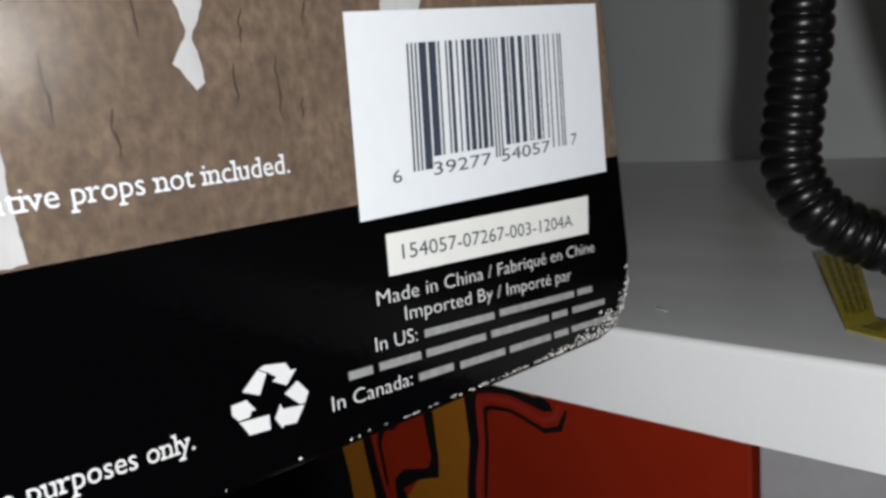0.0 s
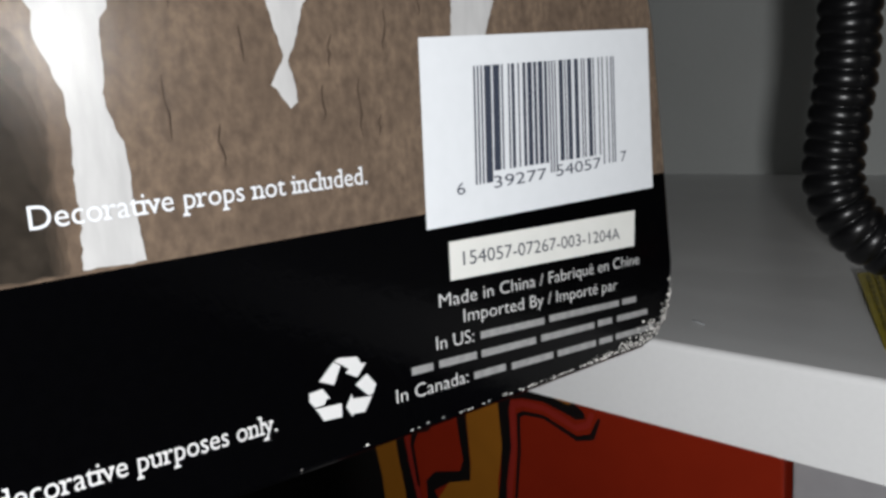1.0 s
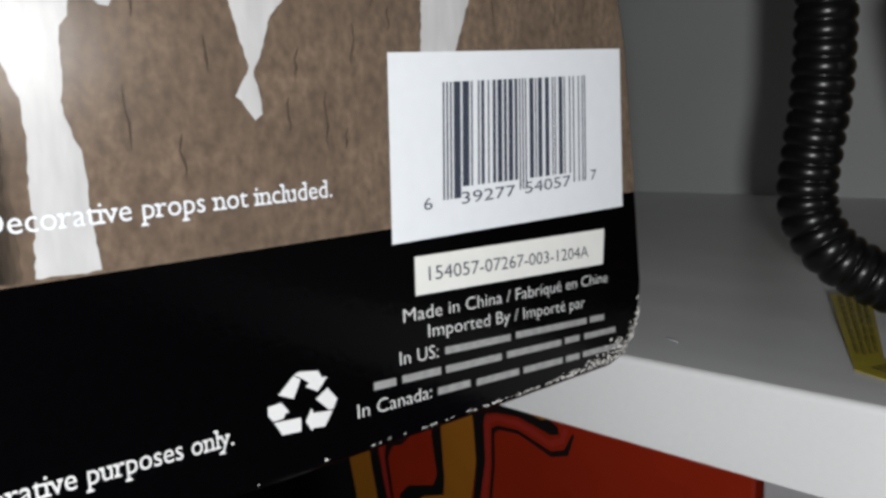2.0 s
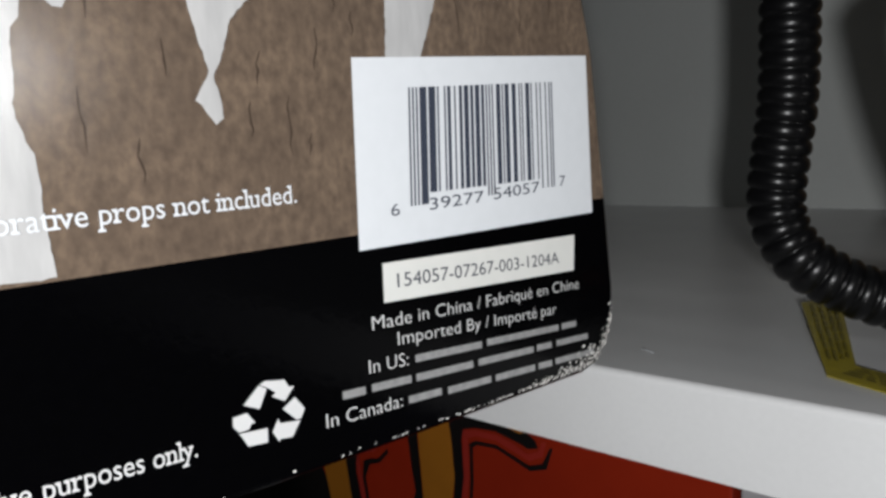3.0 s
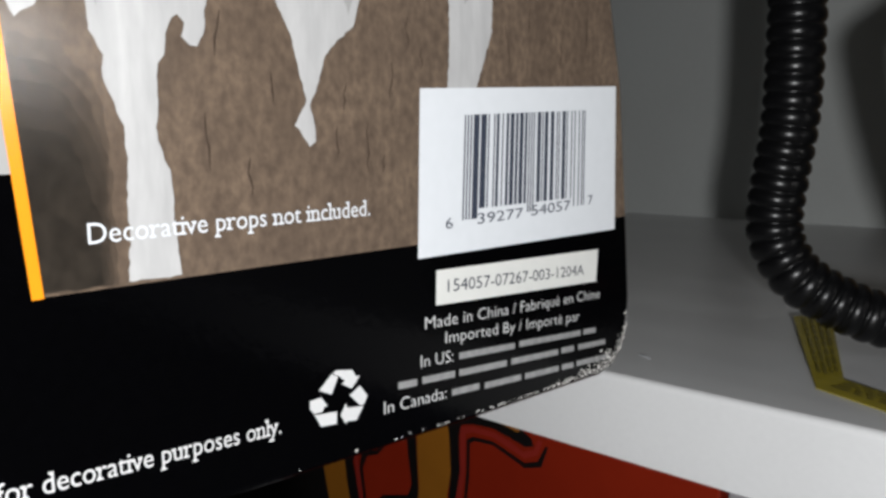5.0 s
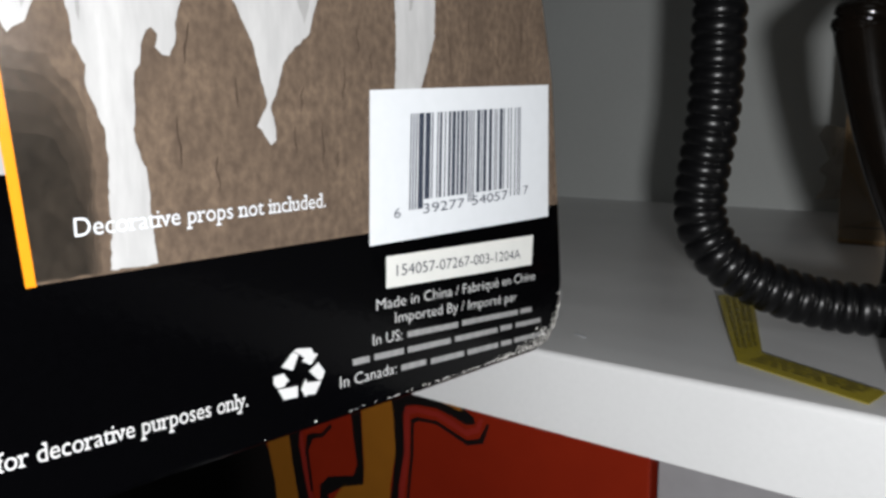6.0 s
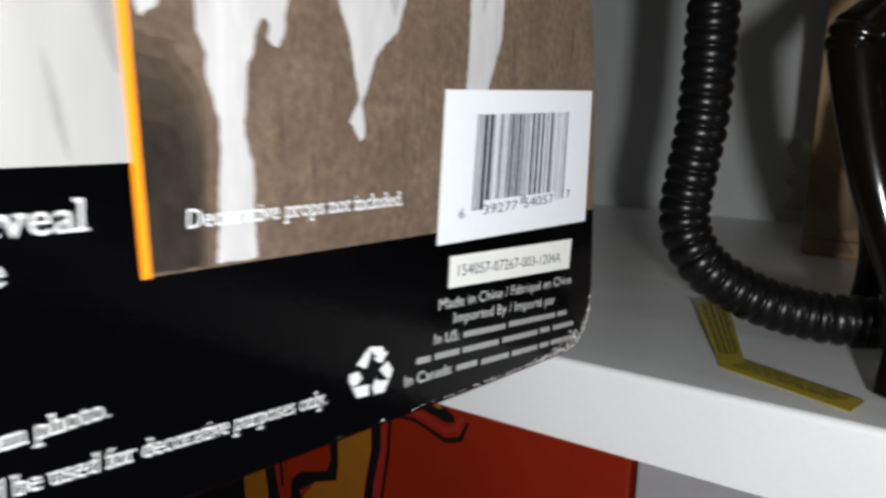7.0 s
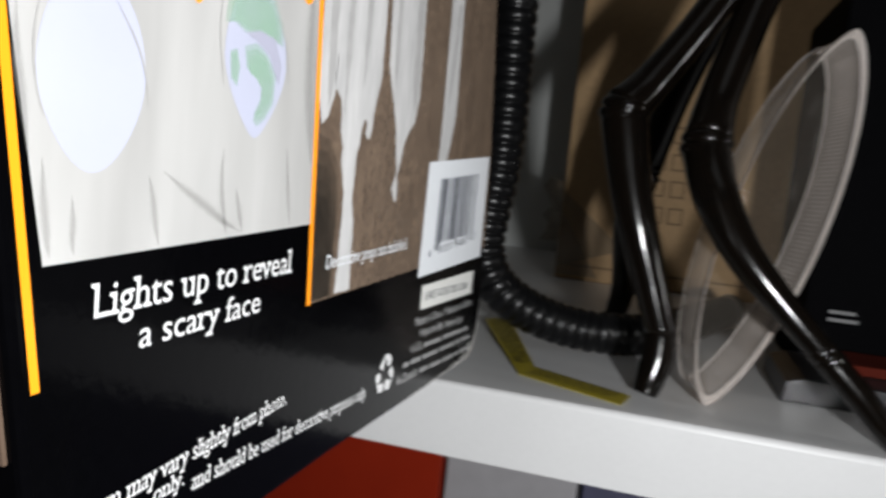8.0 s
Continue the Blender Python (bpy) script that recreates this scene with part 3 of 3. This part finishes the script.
PRINTS = (
    (BLACK_PRINT, 1, [[(-519, -106.5), (-290, -106.5), (-283, -158), (-275, -171), (-267, -198), (-262, -260), (-519, -260)]], "black print"),
    (ORANGE_PRINT, 2, [[(-281, -106.5), (-258, -106.5), (-256, -149), (-253, -176), (-249, -200), (-246, -250), (-266, -250), (-270, -190), (-277, -160)]], "dull orange print"),
    (BLACK_PRINT, 3, [[(-262, -106.5), (-247, -106.5), (-245, -145), (-248, -161), (-245, -173), (-239, -195), (-236, -250), (-248, -250), (-250, -192), (-254, -172), (-257, -149)]], "black print"),
    (RED_LINE, 4, [[(-245, -150), (-232, -146), (-225, -139), (-222, -136), (-227, -136), (-234, -142.5), (-245, -147), (-247, -156), (-245, -173), (-240, -193), (-236, -192), (-241, -172), (-243, -160)]], "thin red print"),
    (BLACK_PRINT, 4, [[(-235, -150.5), (-229, -149), (-222, -142), (-221, -144), (-228, -151), (-236, -154), (-240, -162), (-237, -185), (-239, -185), (-242.5, -163), (-241, -153)]], "black print"),
    (BLACK_PRINT, 3, [[(-209, -106.5), (-200, -106.5), (-200, -125), (-199, -139), (-198, -162), (-199, -170), (-213, -175), (-226, -184), (-222, -190), (-232, -192), (-232, -180), (-225, -173), (-206, -167), (-203, -160), (-205, -147), (-207, -128)]], "black print"),
    (ORANGE_PRINT, 2, [[(-200, -106.5), (-178, -106.5), (-176, -127), (-176, -145), (-180, -165), (-182, -200), (-186, -250), (-222, -250), (-226, -191), (-214, -175), (-199, -170), (-198, -160), (-199, -139)]], "dull orange print"),
    (BLACK_PRINT, 3, [[(-180, -106.5), (-169, -112.5), (-155, -110.5), (-145, -110.5), (-135, -112.5), (-128, -116.5), (-127, -119.5), (-132, -121), (-140, -119), (-150, -117), (-162, -118), (-169, -120), (-170.5, -126), (-170, -144), (-174, -163), (-176, -200), (-176, -250), (-186, -250), (-183, -190), (-178, -161), (-176, -145), (-177, -127)]], "black print"),
    (ORANGE_PRINT, 4, [[(-174, -106.8), (-158, -106.8), (-150, -109), (-141, -110.5), (-134, -114), (-136, -115), (-143, -113.6), (-153, -112.4), (-164, -112.8), (-172, -113.6)]], "dull orange print"),
    (RED_LINE, 2, [[(-170, -121), (-162, -119), (-149, -118.6), (-140, -120.6), (-133, -123.6), (-127, -121), (-125, -116), (-122.5, -116), (-125, -123), (-132, -126.5), (-141, -124), (-150, -121.4), (-162, -122), (-166.5, -124), (-167, -143), (-171, -168), (-172, -250), (-176, -250), (-175, -169), (-170.5, -144)]], "thin red print"),
    (BLACK_PRINT, 2, [[(-162, -124.2), (-150, -123.4), (-141, -126), (-132, -128.6), (-125, -126), (-121, -118), (-119.5, -118), (-123, -128), (-132, -131), (-141, -128), (-150, -125.2), (-161, -126), (-164, -128), (-164.5, -145), (-168, -170), (-169, -225), (-170, -225), (-169.6, -170), (-166.4, -144), (-166, -126.5)]], "black print"),
)
for mat, layer, outlines, label in PRINTS:
    part("printed_shape", flat_bm(outlines, on_front(layer)), mat, red_box, label)
grey_box = thing("grey_box", "plain grey cardboard carton beside the red box", "box")
part("carton", box_bm(-0.0425, 0.017, RY + 0.004, RY + 0.15, -0.36, -0.104, 0.001), GREY_CARTON, grey_box)
blue_box = thing("blue_box", "dark blue cardboard carton beside the grey carton", "box")
part("carton", box_bm(0.019, 0.25, RY + 0.008, RY + 0.15, -0.36, -0.108, 0.001), BLUE_CARTON, blue_box)

# ---- things on the shelf ----
hose = thing("corrugated_hose", "black ribbed rubber hose hanging down and curling over the shelf", "hose")
HOSE_POINTS = [(-0.048, 0.262, 0.718), (-0.044, 0.258, 0.40), (-0.041, 0.254, 0.25), (-0.0405, 0.251, 0.11), (-0.0395, 0.250, 0.055), (-0.0400, 0.250, 0.022), (-0.0425, 0.250, 0.000), (-0.0440, 0.250, -0.017),
               (-0.0415, 0.250, -0.029), (-0.0325, 0.252, -0.0415), (-0.0150, 0.261, -0.0525), (0.0050, 0.272, -0.0585), (0.024, 0.277, -0.0590), (0.042, 0.292, -0.0590), (0.066, 0.352, -0.0590), (0.085, 0.400, -0.0590)]
dense = smooth_path([(x - 0.0015, y, z) for x, y, z in HOSE_POINTS], 90)
PITCH, HOSE_R, path, radii = 0.0063, 0.0108, [dense[0]], [0.0100]
walked, acc = 0.0, 0.0
for a, b in zip(dense, dense[1:]):
    walked += (b - a).length
    if walked - acc >= PITCH / 14:
        acc = walked
        path.append(b)
        bead = (walked / PITCH) % 1.0 * 2 - 1
        radii.append(HOSE_R * (0.81 + 0.19 * math.sqrt(max(0.0, 1 - bead * bead))))
part("hose_body", tube_bm(path, radii, 28), HOSE_RUBBER, hose, smooth=True)
end = path[-1]
part("end_cuff", tube_bm([end - Vector((0.002, 0.008, 0)), end, end + Vector((0.004, 0.016, 0)), end + Vector((0.0045, 0.018, 0))], [0.0095, 0.0104, 0.0104, 0.009], 22), HOSE_RUBBER, hose)

# a yellow strip, creased once
tape = thing("yellow_strip", "creased yellow plastic strip with faint dark print lying on the shelf", "tape strip")
A, B, C, D, E_, F_ = (-0.0500, 0.294), (-0.0405, 0.316), (-0.0090, 0.220), (0.0345, 0.1995), (0.0315, 0.1865), (-0.0140, 0.2065)
bm = bmesh.new()
low, high = SHELF_Z + 0.0004, SHELF_Z + 0.0012
verts = [bm.verts.new((x, y, z)) for (x, y), z in ((A, low + 0.004), (B, low + 0.003), (C, high), (D, low + 0.0006), (E_, low), (F_, low))]
bm.faces.new((verts[0], verts[1], verts[2], verts[5]))
bm.faces.new((verts[5], verts[2], verts[3], verts[4]))
bmesh.ops.subdivide_edges(bm, edges=bm.edges[:], cuts=4, use_grid_fill=True)
bmesh.ops.solidify(bm, geom=bm.faces[:], thickness=0.0003)
part("strip", bm, YELLOW_TAPE, tape)


def along(p, q, t):
    return (p[0] + (q[0] - p[0]) * t, p[1] + (q[1] - p[1]) * t)


for (p0, p1), (q0, q1), z0, z1 in (((A, F_), (B, C), low + 0.0043, high + 0.0004), ((F_, E_), (C, D), low + 0.0009, low + 0.0010)):
    for lane in (0.22, 0.42, 0.62, 0.8):
        rng = random.Random(int(lane * 100))
        t = 0.08
        while t < 0.9:
            n = min(0.92, t + rng.uniform(0.05, 0.14))
            bm = bmesh.new()
            quad = []
            for tt, ll in ((t, lane - 0.05), (n, lane - 0.05), (n, lane + 0.05), (t, lane + 0.05)):
                x, y = along(along(p0, p1, tt), along(q0, q1, tt), ll)
                quad.append(bm.verts.new((x, y, z0 + (z1 - z0) * tt + 0.0005)))
            bm.faces.new(quad)
            part("printed_bar", bm, YELLOW_MARK, tape, "faint dark bar of print")
            t = n + 0.03

scrap = thing("paper_scrap", "tiny curled white paper scrap on the shelf", "scrap")
part("paper", tube_bm(smooth_path([(-0.079, 0.206, SHELF_Z + 0.0003), (-0.076, 0.204, SHELF_Z + 0.0008), (-0.073, 0.2035, SHELF_Z + 0.0003)], 5), [0.00022] * 11, 8), INK_WHITE, scrap)

# the cardboard carton against the back
carton = thing("cardboard_carton", "brown cardboard carton with clear packing tape at its corner", "carton")
CY = 0.54
part("body", box_bm(-0.046, 0.165, CY, CY + 0.2, SHELF_Z, 0.32, 0.002), CARDBOARD, carton)
part("flap_seam", box_bm(-0.042, 0.160, CY - 0.0012, CY, SHELF_Z + 0.012, SHELF_Z + 0.0135), CARD_MARK, carton)
for row, z in enumerate((0.052, 0.030, 0.008, -0.014)):
    for col in range(2):
        x = 0.022 + 0.016 * col + 0.001 * row
        bm = bmesh.new()
        for x0, x1, z0, z1 in ((x, x + 0.012, z, z + 0.0016), (x, x + 0.012, z + 0.0124, z + 0.014), (x, x + 0.0014, z + 0.0016, z + 0.0124), (x + 0.0106, x + 0.012, z + 0.0016, z + 0.0124)):
            bm.faces.new([bm.verts.new((px, CY - 0.0006, pz)) for px, pz in ((x0, z0), (x1, z0), (x1, z1), (x0, z1))])
        part("printed_mark", bm, CARD_MARK, carton, "faint dark square of print")
bm = bmesh.new()
for tri in (((-0.046, CY - 0.001, 0.006), (-0.046, CY - 0.001, -0.060), (0.010, CY - 0.001, -0.040)), ((-0.046, CY - 0.0014, -0.010), (-0.046, CY - 0.0014, -0.066), (-0.010, CY - 0.0014, -0.066))):
    bm.faces.new([bm.verts.new(v) for v in tri])
part("packing_tape", bm, TAPE_CLEAR, carton, "clear brown packing tape on the corner")
bm = bmesh.new()
rows = []
for k in range(9):
    z = 0.012 - 0.050 * k / 8
    rows.append([bm.verts.new((-0.046 - w * (0.013 + 0.004 * math.sin(k * 1.7)), CY + 0.002 + 0.004 * math.sin(k * 1.1 + 3 * w), z + 0.003 * w * math.cos(k))) for w in (0, 0.33, 0.66, 1.0)])
for a, b in zip(rows, rows[1:]):
    for k in range(3):
        bm.faces.new((a[k], a[k + 1], b[k + 1], b[k]))
bmesh.ops.solidify(bm, geom=bm.faces[:], thickness=0.0003)
part("loose_tape", bm, TAPE_CLEAR, carton, "loose end of clear packing tape")

# the jointed spider prop
spider = thing("spider_prop", "glossy black jointed plastic spider prop standing on bent legs", "spider prop")


def leg_piece(name, points, radii, parent, squash=1.0):
    path = smooth_path(points, 8)
    rr = [radii[min(int(i / 8), len(radii) - 1)] + (radii[min(int(i / 8) + 1, len(radii) - 1)] - radii[min(int(i / 8), len(radii) - 1)]) * (i % 8) / 8 for i in range(len(path))]
    return part(name, tube_bm(path, [0.88 * r for r in rr], 18, squash), LEG_PLASTIC, parent, smooth=True)


def joint(at, way, radius, parent):
    at, way = Vector(at), Vector(way).normalized()
    path = [at + way * d for d in (-0.007, -0.0045, -0.003, -0.001, 0.0, 0.001, 0.003, 0.0045, 0.007)]
    return part("joint", tube_bm(path, [0.88 * radius * k for k in (0.7, 0.95, 1.04, 1.04, 0.9, 1.04, 1.04, 0.95, 0.7)], 18), LEG_PLASTIC, parent, smooth=True)


leg_piece("upper_leg", [(0.078, 0.262, 0.150), (0.0532, 0.248, 0.1075), (0.0383, 0.238, 0.0818), (0.0253, 0.230, 0.0616), (0.0165, 0.224, 0.0500)], [0.0095, 0.0090, 0.0088, 0.0095, 0.0118], spider)
joint((0.0166, 0.2235, 0.0485), (0.2, 0.02, 1.0), 0.0118, spider)
leg_piece("lower_leg", [(0.0166, 0.223, 0.0469), (0.0212, 0.221, 0.0241), (0.0280, 0.219, 0.0004), (0.0362, 0.218, -0.0230), (0.0431, 0.217, -0.0430)], [0.0116, 0.0104, 0.0096, 0.0082, 0.0076], spider)
joint((0.0432, 0.217, -0.0440), (0.1, -0.05, -1.0), 0.0076, spider)
leg_piece("foot", [(0.0433, 0.217, -0.0445), (0.0430, 0.2145, -0.0550), (0.0412, 0.212, -0.0640), (0.0398, 0.2105, -0.0698)], [0.0076, 0.0076, 0.0070, 0.0060], spider)
leg_piece("upper_leg", [(0.084, 0.266, 0.150), (0.0687, 0.252, 0.1090), (0.0607, 0.240, 0.0821), (0.0540, 0.228, 0.0562), (0.0516, 0.217, 0.0385)], [0.0098, 0.0096, 0.0095, 0.0098, 0.0116], spider)
joint((0.0516, 0.2165, 0.0365), (0.05, 0.1, 1.0), 0.0118, spider)
leg_piece("lower_leg", [(0.0517, 0.216, 0.0345), (0.0566, 0.205, 0.0182), (0.0684, 0.198, -0.0026), (0.0860, 0.194, -0.0219), (0.1033, 0.192, -0.0389)], [0.0114, 0.0104, 0.0086, 0.0066, 0.0058], spider)
joint((0.1035, 0.192, -0.0391), (0.7, -0.1, -0.6), 0.0062, spider)
leg_piece("foot", [(0.1036, 0.192, -0.0393), (0.1158, 0.190, -0.0511), (0.1240, 0.189, -0.0600), (0.1335, 0.188, -0.0697)], [0.0062, 0.0060, 0.0056, 0.0048], spider)
leg_piece("upper_leg", [(0.084, 0.272, 0.150), (0.0552, 0.280, 0.1098), (0.0372, 0.295, 0.0674), (0.0252, 0.305, 0.0260)], [0.0092, 0.0090, 0.0092, 0.0100], spider)
joint((0.0250, 0.3055, 0.0240), (-0.1, 0.1, -1.0), 0.0100, spider)
leg_piece("lower_leg", [(0.0248, 0.306, 0.0220), (0.0205, 0.310, -0.0053), (0.0218, 0.318, -0.0391), (0.0161, 0.330, -0.0692)], [0.0098, 0.0090, 0.0080, 0.0062], spider)
leg_piece("upper_leg", [(0.125, 0.262, 0.145), (0.165, 0.262, 0.120), (0.190, 0.262, 0.090), (0.205, 0.262, 0.060)], [0.0075, 0.0072, 0.0078, 0.0090], spider)
leg_piece("lower_leg", [(0.205, 0.262, 0.060), (0.212, 0.258, 0.010), (0.218, 0.252, -0.03), (0.224, 0.248, -0.0695)], [0.0090, 0.0075, 0.0062, 0.0050], spider)
body_path = [Vector((0.070 + 0.115 * k / 14, 0.262, 0.150)) for k in range(15)]
part("body", tube_bm(body_path, [max(0.004, 0.036 * math.sqrt(max(0.0, 1 - ((k - 7) / 7.2) ** 2))) for k in range(15)], 24), FUR, spider, "dull black furry body", True)

# the clear oval packing tray on its edge
tray = thing("plastic_tray", "clear oval plastic packing tray standing on its edge", "plastic tray")
low_tip, high_tip = Vector((0.0645, 0.208, SHELF_Z + 0.0008)), Vector((0.1045, 0.236, 0.090))
long_axis = (high_tip - low_tip) / 2
minor_axis = Vector((0.0205, 0.012, -0.002))
normal = long_axis.cross(minor_axis).normalized()
if normal.y > 0:
    normal = -normal
middle = (low_tip + high_tip) / 2


def tray_point(a, scale, off):
    """A point on the leaf-shaped outline: long sides that meet in two narrow tips."""
    side = math.copysign(abs(math.sin(a)) ** 1.3, math.sin(a))
    return middle + scale * (math.cos(a) * long_axis + side * minor_axis) + normal * off


def tray_ring(scale, off, n=72):
    return [tray_point(2 * math.pi * k / n, scale, off) for k in range(n)]


def ring_band_bm(rings, thickness):
    bm = bmesh.new()
    loops = [[bm.verts.new(p) for p in r] for r in rings]
    n = len(loops[0])
    for a, b in zip(loops, loops[1:]):
        for k in range(n):
            bm.faces.new((a[k], a[(k + 1) % n], b[(k + 1) % n], b[k]))
    bmesh.ops.solidify(bm, geom=bm.faces[:], thickness=thickness)
    return bm


tray_wall = part("tray_wall", ring_band_bm([tray_ring(0.985, 0.0), tray_ring(0.965, -0.006), tray_ring(0.945, -0.012), tray_ring(0.92, -0.0175)], 0.0005), CLEAR_PLASTIC, tray, "cloudy clear tapered wall", True)
part("rim", ring_band_bm([tray_ring(1.0, 0.0012), tray_ring(1.005, 0.0004), tray_ring(1.0, -0.0004), tray_ring(0.955, -0.0006)], 0.0007), RIM_PLASTIC, tray, "pale rolled rim", True)
part("rim", ring_band_bm([tray_ring(0.94, -0.0172), tray_ring(0.905, -0.018)], 0.0006), RIM_PLASTIC, tray, "pale inner rim", True)
for k in range(88):
    a = math.radians(24 + k * 1.5)
    p, q = tray_point(a, 0.982, -0.001), tray_point(a, 0.925, -0.017)
    part("rib", tube_bm([p.lerp(q, 0.22), p.lerp(q, 0.5), p.lerp(q, 0.95)], [0.00012, 0.0002, 0.00012], 5), RIB_PLASTIC, tray_wall)
rng = random.Random(8)
bm = bmesh.new()
inner = tray_ring(0.915, -0.018, 36)
centre = sum(inner, Vector()) / len(inner)
loops = [[bm.verts.new(centre.lerp(p, f) + normal * rng.uniform(-0.0005, 0.0005) * (f < 1)) for p in inner] for f in (1.0, 0.85, 0.7, 0.55, 0.4, 0.25)]
for a, b in zip(loops, loops[1:]):
    for k in range(36):
        bm.faces.new((a[k], a[(k + 1) % 36], b[(k + 1) % 36], b[k]))
bm.faces.new(loops[-1])
bmesh.ops.triangulate(bm, faces=bm.faces[:])
part("film", bm, FILM_PLASTIC, tray, "thin crinkled clear film")

# dark goods beside the spider
black_box = thing("black_box", "tall black cardboard box with small grey print", "box")
part("carton", box_bm(0.113, 0.26, 0.305, 0.42, SHELF_Z, 0.125, 0.0015), BLACK_CARD, black_box)
for z, x1 in ((-0.0372, 0.137), (-0.0412, 0.1385)):
    part("printed_bar", box_bm(0.1245, x1, 0.3040, 0.3046, z, z + 0.0016), GREY_PRINT, black_box, "small grey bar of print")
base = thing("prop_tray", "low black plastic tray holding a dark red card", "tray")
part("plate", prism_bm([(0.097, SHELF_Z), (0.21, SHELF_Z), (0.21, SHELF_Z + 0.010), (0.106, SHELF_Z + 0.0115), (0.0985, SHELF_Z + 0.009)], 0.238, 0.300, "y", 0.001), BLACK_BASE, base)
part("red_card", box_bm(0.128, 0.20, 0.262, 0.296, SHELF_Z + 0.0115, SHELF_Z + 0.016, 0.0005), RED_DULL, base, "dark red card")
